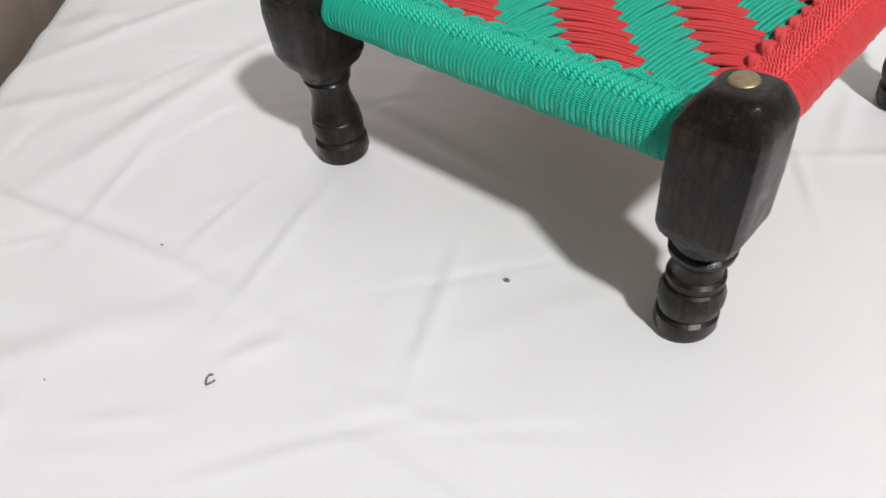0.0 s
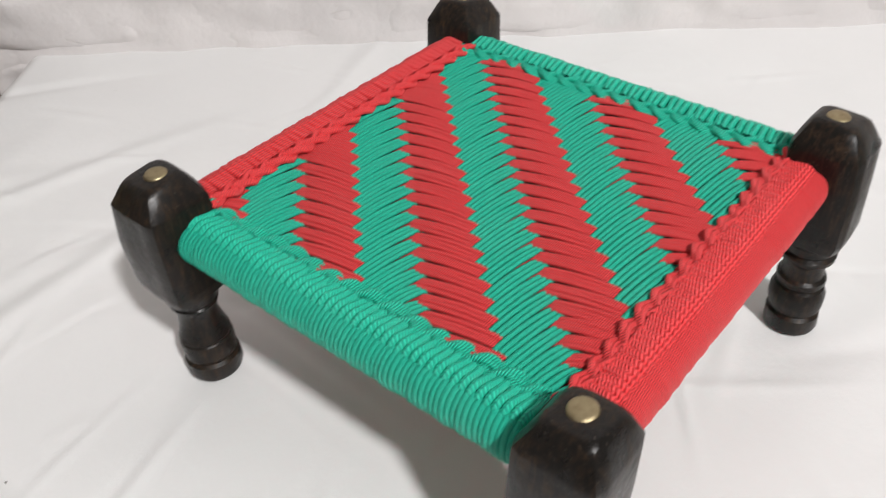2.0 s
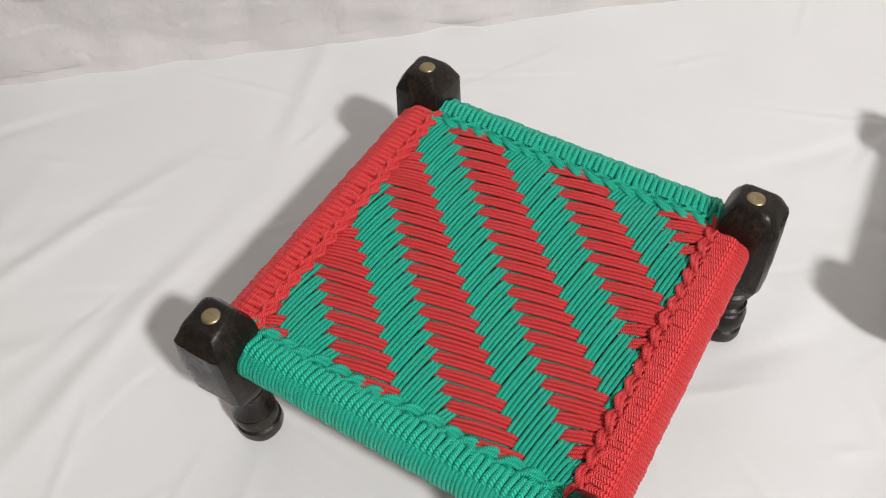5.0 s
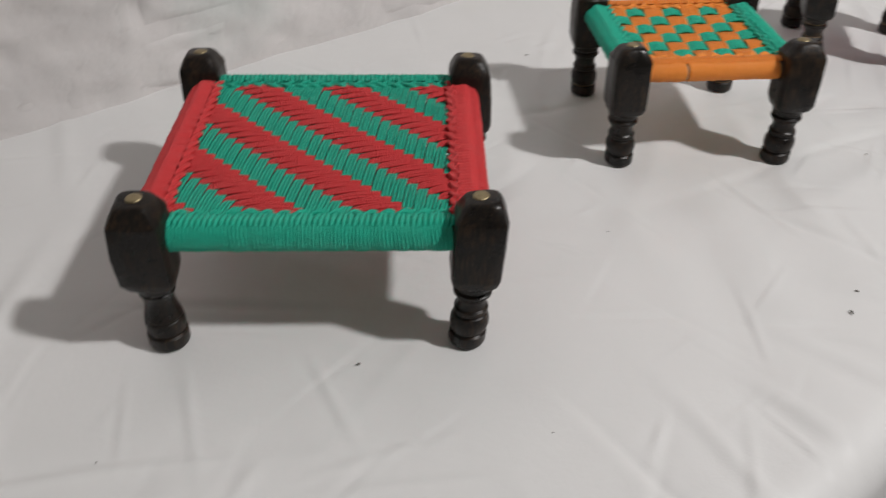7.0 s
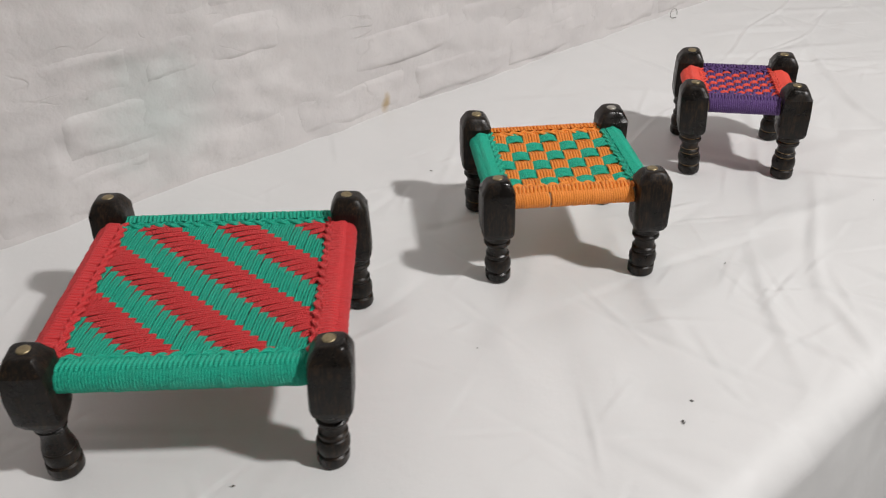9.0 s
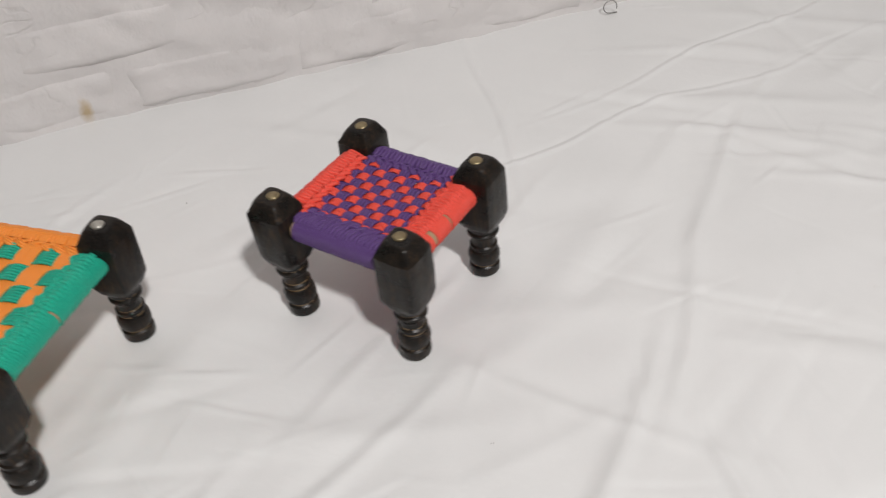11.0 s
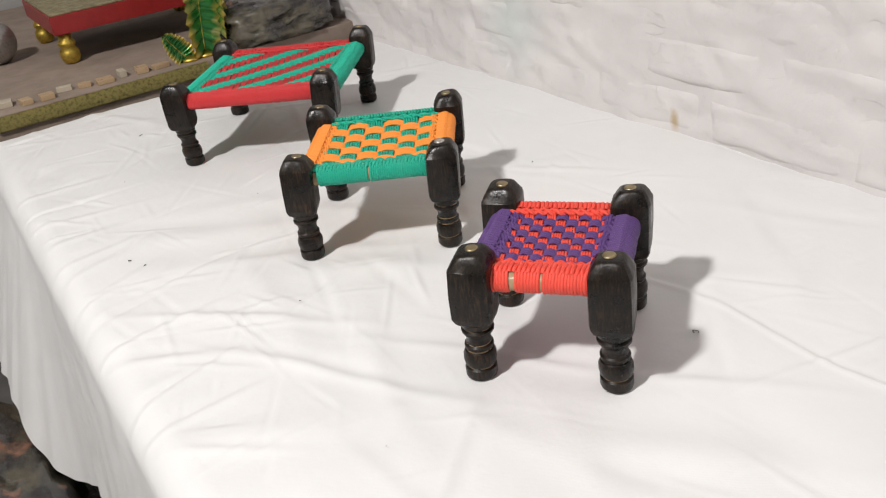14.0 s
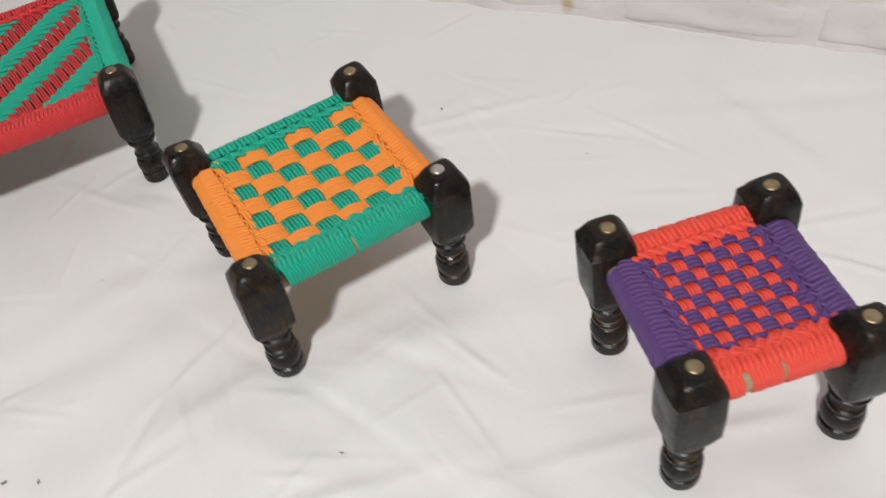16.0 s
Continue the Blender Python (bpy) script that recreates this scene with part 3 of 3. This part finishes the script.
N[:, len(flat_n) + len(arc):] = -3.52 - R - drop * flare[:, None] - drop * .07 * sway[:, None]
Z[:, len(flat_n) + len(arc):] = -R - drop * hem[:, None]
rise = sheet_rise(U, np.maximum(N, -3.9))
top_rows = len(flat_n) + len(arc)
Z[:, :top_rows] += rise[:, :top_rows]
N[:, top_rows:] += .04 * rise[:, top_rows:] + .006 * np.sin(U[:, top_rows:] * 5.0 + Z[:, top_rows:])
end = np.clip((-3.70 - U) / .16, 0, 1)
Z[:, :top_rows] -= .10 * end[:, :top_rows] ** 2
Z -= fall[:, None]
verts = np.stack([(U * UX - N * UY) * K, (U * UY + N * UX) * K, Z * K - .0008], -1).reshape(-1, 3)
i, j = np.meshgrid(np.arange(len(us) - 1), np.arange(rowsn - 1), indexing="ij")
i, j = i.ravel(), j.ravel()
faces = np.stack([i * rowsn + j, i * rowsn + j + 1, (i + 1) * rowsn + j + 1, (i + 1) * rowsn + j], 1)
sheet = shaped("plastic_sheet", verts, faces, SHEET)
tagged(sheet, "creased white plastic sheet draped over the table edge", "sheet")

# ---- the three cots ----


def big_over(i, j):
    return (i + j - 3) % 10 < 5


def check(i, j):
    return (i + j) % 2 == 0


def other_check(i, j):
    return (i + j) % 2 == 1


G = (.262, .112, .322, .462)
charpai("string_cot", "large black-legged string cot woven in green and red diagonal stripes", *COTS["big"], 1.158, .868, .095,
        (27, 27), (3, 3), big_over, (GREEN, RED), ("vase", "ringed", "ringed", "ringed"), (), (.62, .98), .13, (1.02, 1.02), .162,
        ((.025, -.017), (.019, 0), (-.021, .033), (.017, -.046)), ((.036, -.013), (-.045, -.015), (0, 0), (.07, -.095)), ((), (), (), ()), {(0, 1): (.03,)}, 1)
charpai("string_cot", "middle black-legged string cot woven in green and orange checks", *COTS["mid"], 1.130, .862, .086,
        (7, 6), (6, 6), other_check, (ORANGE, GREEN), ("ringed",) * 4, (3,), (.08, .08), .06, (.98, .90), .158,
        ((.005, -.044), (.009, -.03), (-.003, .012), (0, 0)), ((.032, -.02), (0, -.08), (.006, -.02), (-.01, -.025)), ((), (), (.112,), G), {(1, 1): (.46,), (0, -1): (.3,)}, 2)
charpai("string_cot", "small black-legged string cot woven in purple and coral checks", *COTS["small"], 1.128, .862, .092,
        (9, 9), (3, 4), check, (PURPLE, CORAL), ("ringed",) * 4, (), (.1, .1), .08, (1.01, .86), .160,
        ((-.03, -.014), (-.004, .019), (.021, .008), (.028, -.019)), ((.04, -.03), (.025, -.01), (.01, 0), (.04, .007)), (G, G, (), (.112,)), {(1, -1): (.25, .42, .6), (1, 1): (.2, .24, .5)}, 3)

# ---- small things on the sheet ----


def crumb(u, n, size, seed, mat, label, stretch=1.0):
    rng = np.random.default_rng(seed)
    bm = bmesh.new()
    bmesh.ops.create_icosphere(bm, subdivisions=2, radius=1)
    for v in bm.verts:
        v.co *= .75 + .5 * noise.noise(v.co * 1.3 + Vector((seed, 0, 0)))
        v.co = Vector((v.co.x * size * stretch, v.co.y * size * .6, max(v.co.z, -.5) * size * .5))
    ob = part("crumb", bm, mat, None, label)
    ob.matrix_world = Matrix.Translation(plan(u, n, size * .25 / K)) @ pose(0, 0, 0, 0, 0, float(rng.uniform(0, 180)))
    return tagged(ob, category="crumb", group="crumbs on the sheet")


def of_xy(x, y):
    return x * UX + y * UY, -x * UY + y * UX


for k, (x, y, size) in enumerate(((.281, -1.298, .0020), (1.868, 3.618, .0018), (3.909, -.569, .0021), (3.778, -.805, .0021), (5.089, 1.214, .0011), (4.813, 1.417, .0013),
                                  (1.5, -1.9, .0009), (2.2, .2, .0009), (-1.2, -2.1, .0010), (4.4, .5, .0009), (6.9, 2.6, .0009), (3.2, 4.4, .0010), (-.9, -2.9, .0008))):
    crumb(*of_xy(x, y), size, k + 3, SPECK, "tiny dark crumb lying on the white sheet", 1.6 if k % 2 else 1.1)
for k, (x, y, size) in enumerate(((5.640, 4.980, .0032), (-.330, -2.466, .0030))):
    t = np.linspace(0, 1.55 * np.pi, 24)
    u, n = of_xy(x, y)
    pts = np.stack([size * np.cos(t), size * .7 * np.sin(t), .0009 + .0006 * np.sin(t * 2)], 1)
    v, f, uvs = tube(pts, .00055, (0, 0, 1), 6, 1.0)
    ob = shaped("wood_shaving", v, f, PALE_SPECK if k == 0 else SPECK)
    ob.matrix_world = Matrix.Translation(plan(u, n, 0)) @ pose(0, 0, 0, 0, 0, 40 + 70 * k)
    tagged(ob, "small curled shaving lying on the white sheet", "shaving")
HOOK_U, HOOK_N = 10.7, 3.1
t = np.linspace(-.4, 1.5 * np.pi, 28)
pts = np.stack([.010 * np.cos(t), .003 * np.sin(t * .5), .011 + .010 * np.sin(t)], 1)
v, f, uvs = tube(np.concatenate([pts, pts[-1:] + (.012, 0, -.001)]), .0009, (0, 1, 0), 6)
hook = shaped("wire_hook", v, f, STEEL)
hook.matrix_world = Matrix.Translation(plan(HOOK_U, HOOK_N, .01)) @ pose(0, 0, 0, 0, 0, TURN)
tagged(hook, "bent steel wire hook against the wall", "hook")

# ---- the next platform, beyond the end of the sheet ----
platform = slab("platform", -15.5, -4.16, -3.9, 3.40, FLOOR_Z, .27, BOARD, "dusty brown board platform beside the table", "platform")


def crumpled(name, u, n, z, half, seed, mat, label, category):
    bm = bmesh.new()
    bmesh.ops.create_icosphere(bm, subdivisions=5, radius=1)
    for v in bm.verts:
        d = v.co.normalized()
        sq = 1 / max(abs(d.x) ** 4 + abs(d.y) ** 4 + abs(d.z) ** 4, 1e-6) ** .25
        q = d * 2.2 + Vector((seed, seed * 2, 0))
        r = .86 * sq + .16 * (1 - 2 * abs(noise.noise(q))) + .08 * (1 - 2 * abs(noise.noise(q * 2.7))) + .03 * noise.noise(q * 7)
        v.co = Vector((d.x * r * half[0] * K, d.y * r * half[1] * K, max(d.z * r, -.8) * half[2] * K))
    ob = part(name, bm, mat, None, label)
    ob.matrix_world = Matrix.Translation(plan(u, n, z + .8 * half[2])) @ spin
    return tagged(ob, category=category)


crumpled("wrapped_parcel", -4.98, 1.92, .27, (.95, 1.15, .42), 1, WRAP, "dark parcel wrapped in shiny clear plastic", "parcel")
crumpled("plastic_bag", -5.2, 2.72, .27, (.75, .50, 1.15), 4, BAG, "cloudy crumpled plastic bag standing by the wall", "bag")
crumpled("folded_cloth", -6.6, 1.9, .27, (.8, .7, .30), 6, CREAM, "cream cloth bundle on the board platform", "cloth")
crumpled("wrapped_parcel", 1.1, -5.9, FLOOR_Z, (4.2, 1.6, 1.82), 8, WRAP, "dark parcel wrapped in shiny clear plastic", "parcel")
crumpled("wrapped_parcel", 6.0, -6.0, FLOOR_Z, (2.2, 1.2, 1.3), 9, WRAP, "dark parcel wrapped in shiny clear plastic", "parcel")

# gilt strip along the platform's edge, and offcuts behind it
strip = soft_box("gilt_strip", (.055 * K, 3.75 * K, .25 * K), GILT, None, "worn gilt moulding strip along the platform edge", .0012)
strip.matrix_world = Matrix.Translation(plan(-4.125, -1.60, .142)) @ spin
tagged(strip, category="moulding")
for k in range(9):
    rng = np.random.default_rng(50 + k)
    s3 = (float(rng.uniform(.14, .3)) * K, float(rng.uniform(.12, .32)) * K, float(rng.uniform(.07, .12)) * K)
    ob = soft_box("wood_offcut", s3, PALEWOOD if k % 3 else CREAM, None, "small pale wood offcut on the board", .0012)
    ob.matrix_world = Matrix.Translation(plan(-4.5 - float(rng.uniform(0, .25)), -3.2 + k * .34, .27 + s3[2] / K / 2)) @ pose(0, 0, 0, 0, 0, TURN + float(rng.uniform(-14, 14)))
    tagged(ob, category="offcut", group="offcuts on the platform")

# low red table with gilt turned feet
table = tagged(new("low_table"), "low red-painted table with gilt turned feet", "table")
table.matrix_world = Matrix.Translation(plan(-8.15, -.05, .27)) @ spin
TU, TN = 1.55, 1.75
for sx in (-1, 1):
    for sy in (-1, 1):
        foot = lathe("foot", [(.09 * K, 0), (.15 * K, .03 * K), (.19 * K, .13 * K), (.19 * K, .25 * K), (.13 * K, .33 * K), (.17 * K, .37 * K), (.17 * K, .42 * K), (.12 * K, .48 * K), (.14 * K, .60 * K)], GOLD, table, "gilt turned foot")
        foot.matrix_basis = pose(sx * (TU - .2) * K, sy * (TN - .2) * K, 0)
for sx in (-1, 1):
    soft_box("apron", (.10 * K, 2 * TN * K, .36 * K), REDPAINT, table, "", .002, pose(sx * (TU - .05) * K, 0, .78 * K))
    soft_box("apron", (2 * (TU - .105) * K, .10 * K, .36 * K), REDPAINT, table, "", .002, pose(0, sx * (TN - .05) * K, .78 * K))
soft_box("tabletop", (2 * (TU - .02) * K, 2 * (TN - .02) * K, .05 * K), OLIVE, table, "dull olive painted top", .002, pose(0, 0, .987 * K))
dish = lathe("dish", [(.25 * K, 0), (.5 * K, .04 * K), (.72 * K, .16 * K), (.74 * K, .17 * K), (.70 * K, .16 * K), (.45 * K, .07 * K), (.02 * K, .05 * K)], SCARLET, None, "shallow bright orange dish on the low table")
dish.matrix_world = Matrix.Translation(plan(-7.7, -.1, 1.285))
tagged(dish, category="dish")
ball = lathe("steel_pot", [(max(.02, math.sin(a)) * .46 * K, (.44 - .46 * math.cos(a)) * K) for a in np.linspace(.3, 2.75, 18)] + [(.20 * K, .88 * K), (.22 * K, .93 * K)], STEEL, None, "round dull steel pot on the board platform")
ball.matrix_world = Matrix.Translation(plan(-8.4, -2.75, .27))
tagged(ball, category="pot")

# gilt and green metal leaves standing at the platform's edge


def leaf_blade(name, length, width, bend, parent):
    rows, across = 40, 8
    verts, faces, uvs = [], [], []
    for i in range(rows + 1):
        f = i / rows
        saw = 1 - .26 * ((f * 11) % 1)
        w = width * (math.sin(math.pi * min(1, f * .92 + .08)) ** .7) * saw + .003
        for k in range(across + 1):
            g = 2 * k / across - 1
            rib = .006 * math.cos(f * 69) * abs(g) * (1 - abs(g)) * 4
            verts.append((g * w, bend * length * f * f + .35 * abs(g) * w + rib, length * (f - .10 * abs(g) * (1 - f))))
    for i in range(rows):
        for k in range(across):
            a0 = i * (across + 1) + k
            faces.append((a0, a0 + 1, a0 + across + 2, a0 + across + 1))
            for kk in (k, k + 1, k + 1, k):
                uvs.append((2 * kk / across - 1, i / rows))
    return shaped(name, verts, faces, LEAF, parent, "", uvs)


for u, n, ln, wd, turn, tilt, bend, label in ((-4.55, .40, .26, .056, 20, -4, .12, "tall"), (-4.72, .84, .24, .052, 65, 6, .2, "tall"), (-4.50, .08, .085, .028, 10, 38, .5, "short drooping")):
    stand = tagged(new("metal_leaf"), label + " serrated metal leaf painted green and gold", "ornament", "metal leaves")
    stand.matrix_world = Matrix.Translation(plan(u, n, .27)) @ pose(0, 0, 0, 0, 0, TURN + turn - 90)
    blade = leaf_blade("blade", ln, wd, bend, stand)
    blade.matrix_basis = pose(0, 0, 0, tilt * .4, tilt, 0)
    v, f, uvs = tube([(0, .0005 + bend * ln * q * q - .003, ln * q * .96) for q in np.linspace(0, 1, 12)], np.linspace(.0035, .001, 12), (0, 1, 0), 8)
    rib = shaped("midrib", v, f, GOLD, stand, "gilt midrib")
    rib.matrix_basis = blade.matrix_basis
    lathe("foot", [(.02, 0), (.022, .004), (.012, .008), (.004, .012)], GOLD, stand)

# ---- bricks of the whitewashed wall ----
COURSE, LENGTH = .64, 1.90
bricks = []
for row in range(8):
    z0 = -.66 + row * COURSE
    first = 2.95 + (LENGTH / 2 if row % 2 == 0 else 0) - 5 * LENGTH
    for col in range(12):
        rng = np.random.default_rng(row * 40 + col)
        u0 = first + col * LENGTH + float(rng.uniform(-.07, .07))
        u1 = u0 + LENGTH - float(rng.uniform(.03, .10))
        if u1 < -9 or u0 > 18:
            continue
        za, zb = z0 + float(rng.uniform(.015, .05)), z0 + COURSE - float(rng.uniform(0, .03))
        proud, tilt, lean = float(rng.uniform(.004, .05)), float(rng.uniform(-.03, .03)), float(rng.uniform(-.035, .025))
        inv = wall.matrix_world.inverted()
        verts, nu, nz = [], 26, 12
        for b0 in range(nz + 1):
            for a0 in range(nu + 1):
                fu, fz = a0 / nu, b0 / nz
                u, z = u0 + (u1 - u0) * fu, za + (zb - za) * fz
                wob = .05 * noise.noise((u * 2.3, z * 2.3, 6.0))
                edge = min(min(fu, 1 - fu) * (u1 - u0) / .11, min(fz * 1.4, 1 - fz) * (zb - za) / .11) + wob * 6 * min(1, fz * 4, (1 - fz) * 4, fu * 6, (1 - fu) * 6)
                e = max(0.0, min(1.0, edge))
                e = e * e * (3 - 2 * e)
                hgt = -.030 + (proud + .030 + tilt * (fu - .5) + lean * (fz - .5)) * e + lump(u, z) + .016 * noise.noise((u * 4, z * 7, row + .5)) * e
                verts.append(inv @ plan(u, 3.40 - hgt, z + .02 * noise.noise((u * 1.5, row, 2.0))))
        faces = [(b0 * (nu + 1) + a0, (b0 + 1) * (nu + 1) + a0, (b0 + 1) * (nu + 1) + a0 + 1, b0 * (nu + 1) + a0 + 1) for b0 in range(nz) for a0 in range(nu)]
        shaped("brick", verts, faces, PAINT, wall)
